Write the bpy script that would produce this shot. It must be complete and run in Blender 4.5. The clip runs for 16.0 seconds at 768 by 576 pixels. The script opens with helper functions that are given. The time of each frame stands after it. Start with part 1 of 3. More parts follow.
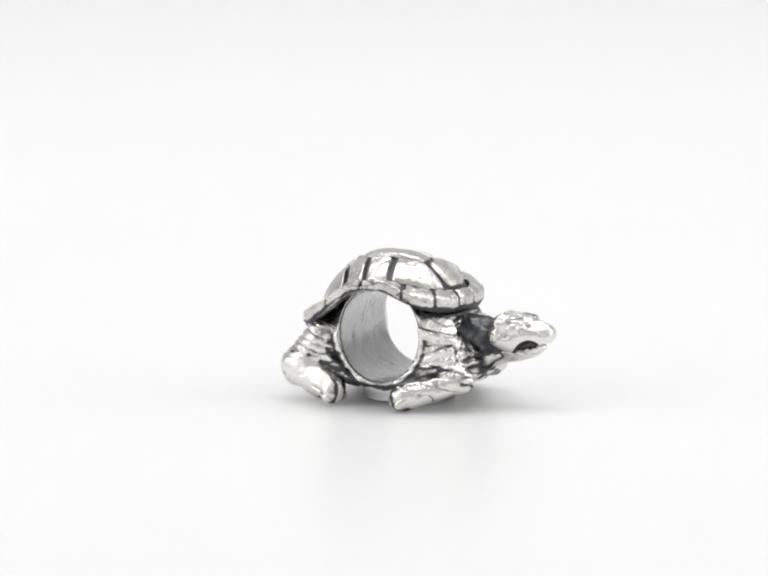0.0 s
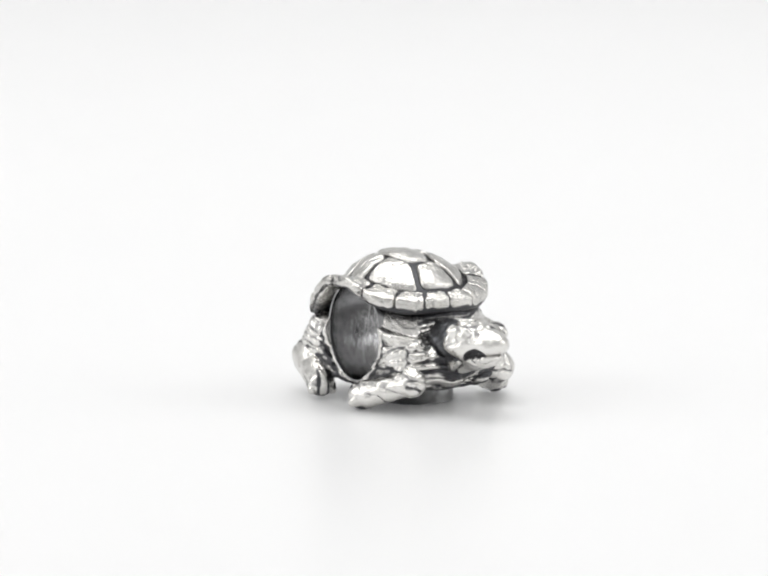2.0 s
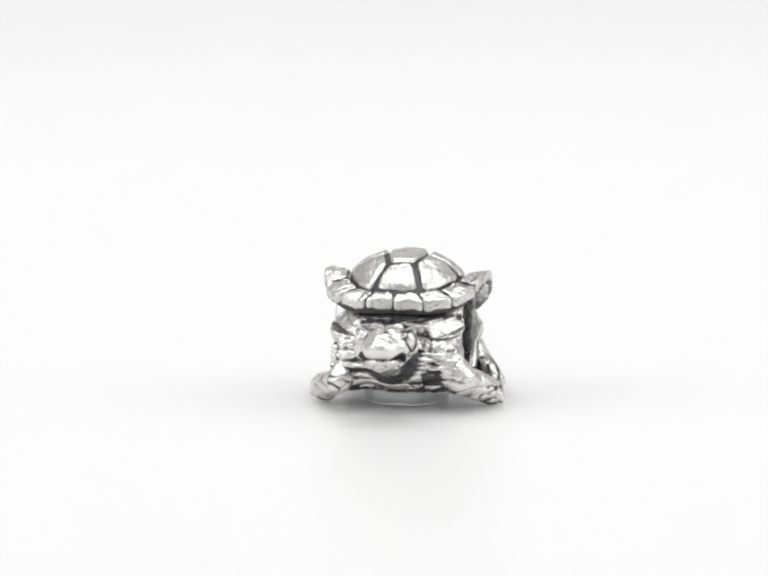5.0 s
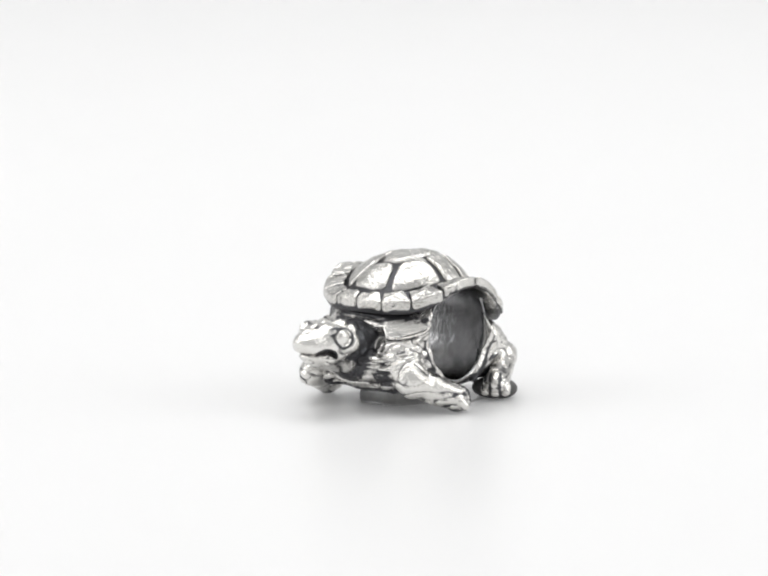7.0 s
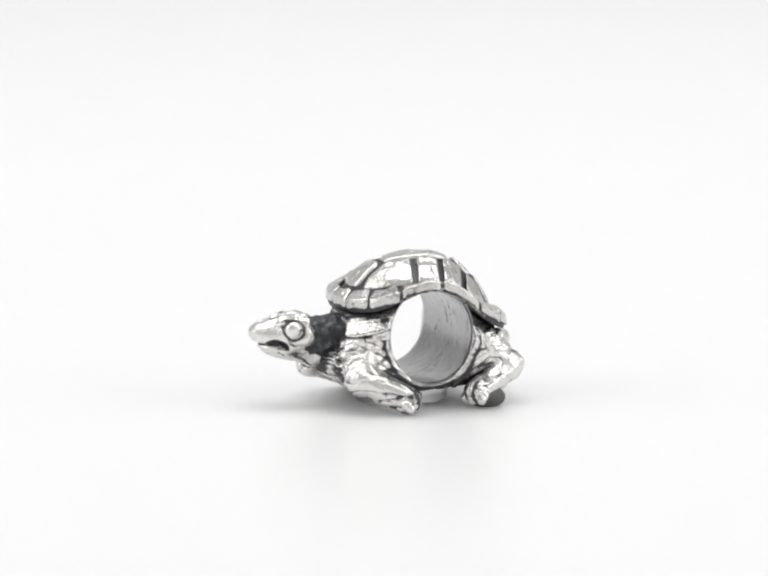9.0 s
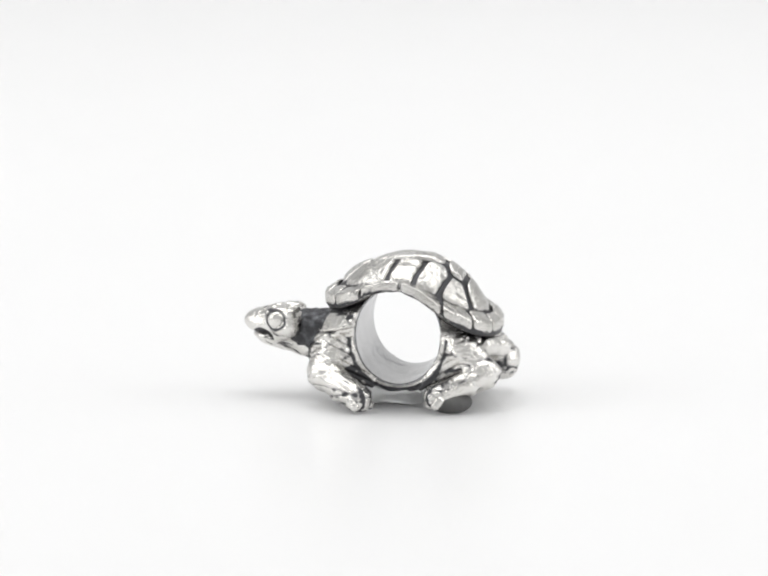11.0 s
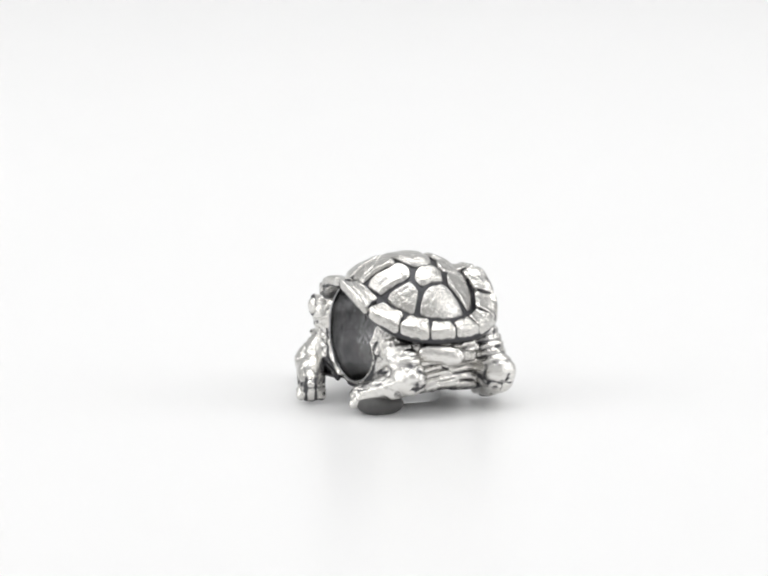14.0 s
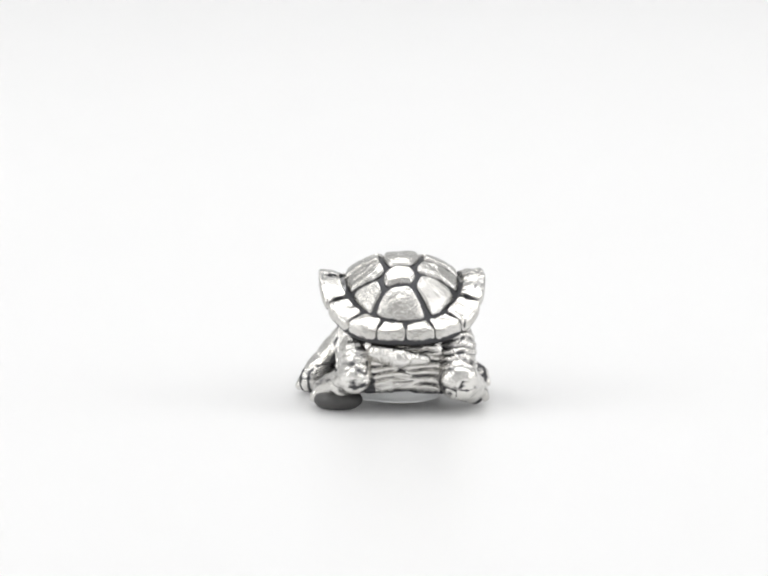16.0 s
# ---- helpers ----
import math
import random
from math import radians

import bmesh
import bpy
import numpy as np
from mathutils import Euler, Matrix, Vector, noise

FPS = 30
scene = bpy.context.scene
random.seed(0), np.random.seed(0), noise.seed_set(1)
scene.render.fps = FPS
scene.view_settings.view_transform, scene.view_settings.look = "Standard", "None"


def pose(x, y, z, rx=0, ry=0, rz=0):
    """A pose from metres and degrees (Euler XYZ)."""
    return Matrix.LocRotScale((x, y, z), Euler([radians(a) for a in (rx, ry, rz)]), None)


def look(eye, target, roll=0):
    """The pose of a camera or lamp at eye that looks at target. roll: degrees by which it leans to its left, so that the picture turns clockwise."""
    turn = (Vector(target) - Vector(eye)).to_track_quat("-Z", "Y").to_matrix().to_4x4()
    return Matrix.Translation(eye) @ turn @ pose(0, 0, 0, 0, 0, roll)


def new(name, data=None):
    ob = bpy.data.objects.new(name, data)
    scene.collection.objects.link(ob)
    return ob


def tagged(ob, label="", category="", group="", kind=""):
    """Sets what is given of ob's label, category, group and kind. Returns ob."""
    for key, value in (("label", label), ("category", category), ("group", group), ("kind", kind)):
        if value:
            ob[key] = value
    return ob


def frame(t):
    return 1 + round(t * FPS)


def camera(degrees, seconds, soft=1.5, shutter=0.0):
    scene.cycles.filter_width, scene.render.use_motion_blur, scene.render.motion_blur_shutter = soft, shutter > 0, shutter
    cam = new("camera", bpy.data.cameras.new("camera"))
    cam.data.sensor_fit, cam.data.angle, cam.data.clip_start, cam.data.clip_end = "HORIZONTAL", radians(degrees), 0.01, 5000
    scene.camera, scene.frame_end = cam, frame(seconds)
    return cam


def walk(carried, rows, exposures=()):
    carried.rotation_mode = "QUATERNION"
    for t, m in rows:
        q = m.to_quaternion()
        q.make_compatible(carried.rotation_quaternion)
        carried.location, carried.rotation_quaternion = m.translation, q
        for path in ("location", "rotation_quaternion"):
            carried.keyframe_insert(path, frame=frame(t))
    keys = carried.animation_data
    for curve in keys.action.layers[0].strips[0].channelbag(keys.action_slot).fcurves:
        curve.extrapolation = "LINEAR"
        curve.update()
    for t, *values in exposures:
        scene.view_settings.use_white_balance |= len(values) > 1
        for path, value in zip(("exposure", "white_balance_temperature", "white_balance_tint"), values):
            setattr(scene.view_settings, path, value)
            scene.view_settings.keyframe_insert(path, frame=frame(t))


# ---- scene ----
# A silver turtle bead turns on a white sweep before a still camera.
# Lengths below are in millimetres where they are multiplied by MM.
MM = 0.001
START, RATE = -24.2, -15.2        # heading at the start, degrees a second
SECONDS = 16.0

# ---- camera ----
cam = camera(10.92, SECONDS, soft=2.2)
DIST, TILT, AIM = 200 * MM, radians(8.8), Vector((-0.98 * MM, 0, 5.5 * MM))
EYE = AIM + DIST * Vector((0, -math.cos(TILT), math.sin(TILT)))
walk(cam, [(0.0, look(EYE, AIM)), (SECONDS, look(EYE, AIM))])

# ---- light: a white studio with large soft lamps ----
world = bpy.data.worlds.new("studio")
scene.world = world
world.use_nodes = True
world.node_tree.nodes["Background"].inputs["Color"].default_value = (1.0, 1.0, 1.0, 1)
world.node_tree.nodes["Background"].inputs["Strength"].default_value = 0.70


def softbox(name, eye, target, width, height, watts, colour=(1, 1, 1)):
    lamp = bpy.data.lights.new(name, "AREA")
    lamp.shape, lamp.size, lamp.size_y, lamp.energy, lamp.color = "RECTANGLE", width, height, watts, colour
    ob = new(name, lamp)
    ob.matrix_world = look(eye, target)
    return ob


softbox("softbox_top", (0.0, 0.05, 0.45), (0, 0, 0), 0.40, 0.32, 1.3)
softbox("softbox_left", (-0.40, -0.10, 0.22), (0, 0, 0.02), 0.26, 0.26, 0.60)
softbox("softbox_right", (0.40, -0.06, 0.22), (0, 0, 0.02), 0.26, 0.26, 0.60)
softbox("softbox_backdrop", (0.0, 0.10, 0.46), (0, 0.45, 0.12), 0.5, 0.15, 0.5)
scene.view_settings.exposure = -0.24


# ---- materials ----
def nodes_of(name):
    m = bpy.data.materials.new(name)
    m.use_nodes = True
    n, l = m.node_tree.nodes, m.node_tree.links
    return m, n, l, n["Principled BSDF"]


def add(n, kind, **inputs):
    node = n.new(kind)
    for key, value in inputs.items():
        node.inputs[key.replace("_", " ")].default_value = value
    return node


def bump(n, l, bsdf, height, strength, distance):
    b = add(n, "ShaderNodeBump", Strength=strength, Distance=distance)
    l.new(height, b.inputs["Height"])
    l.new(b.outputs["Normal"], bsdf.inputs["Normal"])


def silver(name, base=(0.90, 0.89, 0.87), rough=0.25, relief=0.25, dark=(0.085, 0.085, 0.09), tarnish=0.0):
    """Polished cast silver; the float attribute "patina" says where it darkens: black oxide in the engraving, and
    darker undersides.
    """
    m, n, l, bsdf = nodes_of(name)
    place = n.new("ShaderNodeTexCoord")
    large = add(n, "ShaderNodeTexNoise", Scale=700.0, Detail=4.0, Roughness=0.6)
    fine = add(n, "ShaderNodeTexNoise", Scale=3800.0, Detail=5.0, Roughness=0.65)
    for tex in (large, fine):
        l.new(place.outputs["Object"], tex.inputs["Vector"])
    att = n.new("ShaderNodeAttribute")
    att.attribute_name = "patina"
    # oxide breaks up along the grain
    wear = n.new("ShaderNodeMath")
    wear.operation = "MULTIPLY_ADD"
    l.new(fine.outputs["Fac"], wear.inputs[0])
    wear.inputs[1].default_value = 1.0
    wear.inputs[2].default_value = -0.5 + tarnish
    total = n.new("ShaderNodeMath")
    total.operation = "ADD"
    l.new(att.outputs["Fac"], total.inputs[0])
    l.new(wear.outputs[0], total.inputs[1])
    ramp = n.new("ShaderNodeValToRGB")
    ramp.color_ramp.elements[0].position, ramp.color_ramp.elements[1].position = 0.30, 0.72
    l.new(total.outputs[0], ramp.inputs["Fac"])
    tint = n.new("ShaderNodeMix")
    tint.data_type = "RGBA"
    tint.inputs["A"].default_value = (*base, 1)
    tint.inputs["B"].default_value = (base[0] * 0.72, base[1] * 0.71, base[2] * 0.68, 1)
    l.new(large.outputs["Fac"], tint.inputs["Factor"])
    mix = n.new("ShaderNodeMix")
    mix.data_type = "RGBA"
    l.new(ramp.outputs["Color"], mix.inputs["Factor"])
    l.new(tint.outputs["Result"], mix.inputs["A"])
    mix.inputs["B"].default_value = (*dark, 1)
    l.new(mix.outputs["Result"], bsdf.inputs["Base Color"])
    bsdf.inputs["Metallic"].default_value = 1.0
    gloss = n.new("ShaderNodeMapRange")
    gloss.inputs["To Min"].default_value, gloss.inputs["To Max"].default_value = rough, rough + 0.3
    l.new(ramp.outputs["Color"], gloss.inputs["Value"])
    l.new(gloss.outputs["Result"], bsdf.inputs["Roughness"])
    both = n.new("ShaderNodeMath")
    both.operation = "MULTIPLY_ADD"
    l.new(fine.outputs["Fac"], both.inputs[0])
    both.inputs[1].default_value = 0.35
    l.new(large.outputs["Fac"], both.inputs[2])
    bump(n, l, bsdf, both.outputs[0], relief, 0.00025)
    return m


SILVER = silver("polished_silver", rough=0.16, relief=0.6, tarnish=0.05)
SCUTE = silver("scute_silver", base=(0.78, 0.77, 0.75), rough=0.15, relief=0.65, tarnish=0.05)
OXIDE = silver("oxidised_silver", base=(0.19, 0.2, 0.215), rough=0.3, relief=0.5, tarnish=0.12)
BORE = silver("drilled_silver", base=(0.45, 0.452, 0.465), rough=0.12, relief=0.25, tarnish=0.05)


def paper_material():
    m, n, l, bsdf = nodes_of("white_acrylic")
    place = n.new("ShaderNodeTexCoord")
    tex = add(n, "ShaderNodeTexNoise", Scale=30.0, Detail=3.0)
    l.new(place.outputs["Object"], tex.inputs["Vector"])
    tone = n.new("ShaderNodeMix")
    tone.data_type = "RGBA"
    tone.inputs["A"].default_value, tone.inputs["B"].default_value = (0.758, 0.758, 0.758, 1), (0.772, 0.772, 0.772, 1)
    l.new(tex.outputs["Fac"], tone.inputs["Factor"])
    l.new(tone.outputs["Result"], bsdf.inputs["Base Color"])
    bsdf.inputs["Roughness"].default_value = 0.32
    bsdf.inputs["Specular IOR Level"].default_value = 0.4
    # light spreads inside the milky sheet and softens the contact shadows
    bsdf.inputs["Subsurface Weight"].default_value = 0.9
    bsdf.inputs["Subsurface Radius"].default_value = (1.0, 1.0, 1.0)
    bsdf.inputs["Subsurface Scale"].default_value = 0.005
    return m


def putty_material():
    m, n, l, bsdf = nodes_of("grey_putty")
    place = n.new("ShaderNodeTexCoord")
    tex = add(n, "ShaderNodeTexNoise", Scale=1800.0, Detail=5.0)
    l.new(place.outputs["Object"], tex.inputs["Vector"])
    ramp = n.new("ShaderNodeValToRGB")
    ramp.color_ramp.elements[0].color, ramp.color_ramp.elements[1].color = (0.055, 0.055, 0.055, 1), (0.11, 0.108, 0.105, 1)
    l.new(tex.outputs["Fac"], ramp.inputs["Fac"])
    l.new(ramp.outputs["Color"], bsdf.inputs["Base Color"])
    bsdf.inputs["Roughness"].default_value = 0.6
    bump(n, l, bsdf, tex.outputs["Fac"], 0.4, 0.0001)
    return m


def gel_material():
    m, n, l, bsdf = nodes_of("clear_silicone")
    bsdf.inputs["Base Color"].default_value = (0.88, 0.89, 0.89, 1)
    bsdf.inputs["Roughness"].default_value = 0.3
    bsdf.inputs["IOR"].default_value = 1.4
    bsdf.inputs["Transmission Weight"].default_value = 1.0
    place = n.new("ShaderNodeTexCoord")
    tex = add(n, "ShaderNodeTexNoise", Scale=900.0, Detail=3.0)
    l.new(place.outputs["Object"], tex.inputs["Vector"])
    bump(n, l, bsdf, tex.outputs["Fac"], 0.35, 0.0002)
    return m


PAPER, PUTTY, GEL = paper_material(), putty_material(), gel_material()


# ---- shaping: solids described by distance, meshed on a grid ----
LATTICE = np.random.RandomState(7).rand(32, 32, 32)
TILTED = Euler((0.6, 0.9, 0.4)).to_matrix()


def grain(x, y, z, scale, shift=0.0):
    """Smooth noise from -1 to 1; scale in waves a millimetre."""
    q = [np.asarray(c, float) * scale for c in (x, y, z)]
    p = [TILTED[k][0] * q[0] + TILTED[k][1] * q[1] + TILTED[k][2] * q[2] + shift + k * 7.3 for k in range(3)]
    cell = [np.floor(c).astype(int) for c in p]
    f = [c - np.floor(c) for c in p]
    f = [c * c * (3 - 2 * c) for c in f]
    out = 0.0
    for i in (0, 1):
        for j in (0, 1):
            for k in (0, 1):
                w = (f[0] if i else 1 - f[0]) * (f[1] if j else 1 - f[1]) * (f[2] if k else 1 - f[2])
                out = out + w * LATTICE[(cell[0] + i) % 32, (cell[1] + j) % 32, (cell[2] + k) % 32]
    return out * 2 - 1


def ball(x, y, z, c, r):
    """An ellipsoid's rough distance."""
    r = np.broadcast_to(np.asarray(r, float), (3,))
    a = np.sqrt(((x - c[0]) / r[0]) ** 2 + ((y - c[1]) / r[1]) ** 2 + ((z - c[2]) / r[2]) ** 2)
    b = np.sqrt(((x - c[0]) / r[0] ** 2) ** 2 + ((y - c[1]) / r[1] ** 2) ** 2 + ((z - c[2]) / r[2] ** 2) ** 2)
    return a * (a - 1) / np.maximum(b, 1e-6)


def limb(x, y, z, a, b, ra, rb):
    """A tapered rod with round ends."""
    a, b = np.asarray(a, float), np.asarray(b, float)
    d = b - a
    t = np.clip(((x - a[0]) * d[0] + (y - a[1]) * d[1] + (z - a[2]) * d[2]) / (d @ d), 0, 1)
    return np.sqrt((x - a[0] - t * d[0]) ** 2 + (y - a[1] - t * d[1]) ** 2 + (z - a[2] - t * d[2]) ** 2) - (ra + (rb - ra) * t)


def block(x, y, z, c, half, r):
    q = [np.abs(p - m) - (h - r) for p, m, h in zip((x, y, z), c, half)]
    out = np.sqrt(sum(np.maximum(v, 0) ** 2 for v in q))
    return out + np.minimum(np.maximum(np.maximum(q[0], q[1]), q[2]), 0) - r


def join(a, b, k):
    h = np.clip(0.5 + 0.5 * (b - a) / k, 0, 1)
    return b + (a - b) * h - k * h * (1 - h)


def carve(a, b, k):
    return -join(-a, b, k)


def dent(value, width):
    return np.exp(-(value / width) ** 2)


def solid(name, shape, low, high, step, material, parent, label="", patina=None):
    """Meshes the solid shape(x, y, z) < 0 inside a box, in millimetres, as one part."""
    axes = [np.arange(a, b + step, step) for a, b in zip(low, high)]
    x, y, z = np.meshgrid(*axes, indexing="ij")
    v = shape(x, y, z)
    inside = v < 0
    n = [s - 1 for s in v.shape]
    total, count = np.zeros((*n, 3)), np.zeros(n)
    grid = np.stack(np.meshgrid(*[np.arange(s) for s in n], indexing="ij"), -1).astype(float)
    corners = [(i, j, k) for i in (0, 1) for j in (0, 1) for k in (0, 1)]

    def at(a, c):
        return a[c[0]:c[0] + n[0], c[1]:c[1] + n[1], c[2]:c[2] + n[2]]

    for c in corners:
        for axis in range(3):
            if c[axis]:
                continue
            d = list(c)
            d[axis] = 1
            va, vb = at(v, c), at(v, d)
            cross = (va < 0) != (vb < 0)
            t = np.where(cross, va / np.where(cross, va - vb, 1), 0)
            p = grid + np.array(c, float)
            p[..., axis] += t
            total += np.where(cross[..., None], p, 0)
            count += cross
    used = count > 0
    index = np.full(n, -1)
    index[used] = np.arange(used.sum())
    verts = total[used] / count[used][:, None] * step + np.array([a[0] for a in axes])
    quads = []
    for axis in range(3):
        u, w = (axis + 1) % 3, (axis + 2) % 3
        lo = [slice(1, m) for m in n]
        lo[axis] = slice(0, n[axis])
        hi = list(lo)
        hi[axis] = slice(1, n[axis] + 1)
        a, b = inside[tuple(lo)], inside[tuple(hi)]
        where = np.argwhere(a != b)
        flip = a[tuple(where.T)]
        where = where + np.array([0 if k == axis else 1 for k in range(3)])
        ring = []
        for du, dw in ((1, 1), (0, 1), (0, 0), (1, 0)):
            p = where.copy()
            p[:, u] -= du
            p[:, w] -= dw
            ring.append(index[tuple(p.T)])
        ring = np.stack(ring, 1)
        ring[~flip] = ring[~flip][:, ::-1]
        quads.append(ring)
    return sheet(name, verts, np.concatenate(quads), material, parent, label, patina)


def sheet(name, verts, faces, material, parent, label="", patina=None):
    """One part from points in millimetres and faces."""
    data = bpy.data.meshes.new(name)
    data.from_pydata((np.asarray(verts) * MM).tolist(), [], np.asarray(faces).tolist() if isinstance(faces, np.ndarray) else faces)
    data.polygons.foreach_set("use_smooth", [True] * len(data.polygons))
    if patina is not None:
        value = patina(*np.asarray(verts).T) if callable(patina) else patina
        data.attributes.new("patina", "FLOAT", "POINT").data.foreach_set("value", np.clip(np.asarray(value, float), 0, 1).tolist())
    data.materials.append(material)
    data.update()
    ob = new(name, data)
    ob.parent = parent
    if label:
        ob["label"] = label
    return ob


def engraving(x, y, z, shift):
    """Fine wandering lines of the casting, mostly level, 0 to 1."""
    x, y, z = x * 0.62, y * 0.62, z * 1.6
    a = dent(grain(x, y, z, 1.4, shift), 0.11) * np.clip(grain(x, y, z, 0.8, shift + 5) * 2.5 + 0.5, 0, 1)
    b = dent(grain(x, y, z, 2.9, shift + 3), 0.14) * np.clip(grain(x, y, z, 1.2, shift + 9) * 2.5 + 0.1, 0, 1)
    return np.clip(a + 0.8 * b, 0, 1)


# ---- the white sweep ----
def sweep():
    """Floor and backdrop in one bent white sheet, 3 mm thick."""
    line = [(-1.2, 0.0), (-0.3, 0.0), (0.0, 0.0), (0.30, 0.0)]
    line += [(0.30 + 0.25 * math.sin(a), 0.25 - 0.25 * math.cos(a)) for a in np.linspace(0.08, math.pi / 2, 18)]
    line += [(0.55, 0.9)]
    bm = bmesh.new()
    wide = [-0.9, -0.3, 0.0, 0.3, 0.9]
    top = [[bm.verts.new((x, y, z)) for x in wide] for y, z in line]
    for a, b in zip(top, top[1:]):
        for k in range(len(wide) - 1):
            bm.faces.new((a[k], a[k + 1], b[k + 1], b[k])).smooth = True
    data = bpy.data.meshes.new("floor")
    bm.to_mesh(data)
    bm.free()
    data.materials.append(PAPER)
    ob = new("floor", data)
    thick = ob.modifiers.new("thickness", "SOLIDIFY")
    thick.thickness, thick.offset = 0.003, -1
    return tagged(ob, "seamless glossy white studio sweep, floor and backdrop", "floor", kind="structure")


sweep()

# ---- the turtle bead ----
turtle = tagged(new("turtle_charm"), "cast silver turtle bead with blackened grooves and a wide hole", "charm bead")

HOLE_Z, HOLE_R = 3.6, 2.4


def hole(x, y, z):
    """Distance from the hole's slightly slanting axis, scaled to its oval: HOLE_R on the wall."""
    return np.hypot((x + 0.16 + 0.055 * y) * 1.12, z - HOLE_Z)


# shell: dome inside an inner ring, and a rim that rises over the hole
CX, CY = -0.6, 0.14
INNER, OUTER = (3.85, 2.92), (4.38, 4.1)


def ring_height(x, front, rear, hump, spread):
    return rear + (front - rear) * (x + 5.0) / 9.0 + hump * np.exp(-((x + 0.5) / spread) ** 2)


def inner_height(x):
    return ring_height(x, 5.47, 4.03, 1.25, 2.9)


def outer_height(x):
    return ring_height(x, 5.14, 3.83, 1.75, 2.65)


def dome(x, y):
    s2 = ((x - CX) / INNER[0]) ** 2 + ((y - CY) / INNER[1]) ** 2
    # height of the ring in the same direction
    s = np.sqrt(np.maximum(s2, 1e-9))
    edge = inner_height(CX + (x - CX) / np.maximum(s, 0.25))
    return 7.12 - (7.12 - edge) * np.minimum(s, 1.3) ** 2.7


def band(angle, t):
    """A point on the rim's band: t 0 on the inner ring, 1 on the outer."""
    c, s = np.cos(angle), np.sin(angle)
    wide = (np.abs(c) ** 2.35 + np.abs(s) ** 2.35) ** (-1 / 2.35)
    a = (CX + INNER[0] * c, CY + INNER[1] * s)
    b = (CX + OUTER[0] * c * wide, CY + OUTER[1] * s * wide)
    za, zb = inner_height(a[0]), outer_height(b[0])
    return a[0] + (b[0] - a[0]) * t, a[1] + (b[1] - a[1]) * t, za + (zb - za) * t


def shell_base(parent):
    """The dark ground of the shell, from the crown out under the rim, closed below."""
    turns, verts, faces = 96, [], []
    angle = np.linspace(0, 2 * np.pi, turns, endpoint=False)
    rings = []
    for s in np.linspace(0.03, 1.0, 22):
        x, y = CX + INNER[0] * s * np.cos(angle), CY + INNER[1] * s * np.sin(angle)
        rings.append((x, y, dome(x, y) - 0.02))
    for t in (0.3, 0.6, 0.85):
        x, y, z = band(angle, t)
        rings.append((x, y, z - 0.05))
    for t, drop in ((0.92, 0.2), (0.90, 0.45), (0.82, 0.6), (0.5, 0.62), (0.1, 0.65)):
        x, y, z = band(angle, t)
        rings.append((x, y, z - drop * (1 - 0.62 * np.exp(-((x + 0.5) / 2.2) ** 2))))
    for s in (0.8, 0.5, 0.2):
        x, y = CX + INNER[0] * s * np.cos(angle), CY + INNER[1] * s * np.sin(angle)
        rings.append((x, y, np.maximum(dome(x, y) - 0.45, 4.5)))
    for x, y, z in rings:
        verts += np.stack([x, y, z], 1).tolist()
    for r in range(len(rings) - 1):
        for k in range(turns):
            j = (k + 1) % turns
            faces.append((r * turns + k, (r + 1) * turns + k, (r + 1) * turns + j, r * turns + j))
    faces.append(tuple(range(turns)))
    faces.append(tuple(reversed(range((len(rings) - 1) * turns, len(rings) * turns))))
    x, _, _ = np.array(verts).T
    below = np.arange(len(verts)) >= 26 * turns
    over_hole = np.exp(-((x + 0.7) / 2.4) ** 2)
    # the underside is nearly as dark as the top, brighter over the hole
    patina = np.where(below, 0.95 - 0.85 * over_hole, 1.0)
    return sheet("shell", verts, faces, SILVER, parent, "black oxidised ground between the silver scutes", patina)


# where the shell's grooves meet, along one flank, from the head to the tail
KNOT = {"a": (1.36, 0.62), "b": (-0.05, 1.02), "c": (-1.45, 0.97), "d": (-2.30, 0.60), "e": (-2.65, 0.98), "f": (-3.27, 0.70),
        "A": (2.70, 1.14), "B": (0.42, 3.05), "C": (-0.90, 3.15), "D": (-2.15, 2.75), "F": (-3.85, 1.36)}
SPINE = (("a", "A"), ("a", "b", "c", "d"), ("d", "e", "f"), ("f", "F"))
FLANK = ("aABb", "bBCc", "cCDed", "eDFf")


def knot(key, side):
    """A groove's meeting point; towards the tail the pattern drifts a little to the left flank."""
    x, y = KNOT[key]
    return np.array((x, CY + side * y + 0.12 * max(0.0, -1.0 - x)))


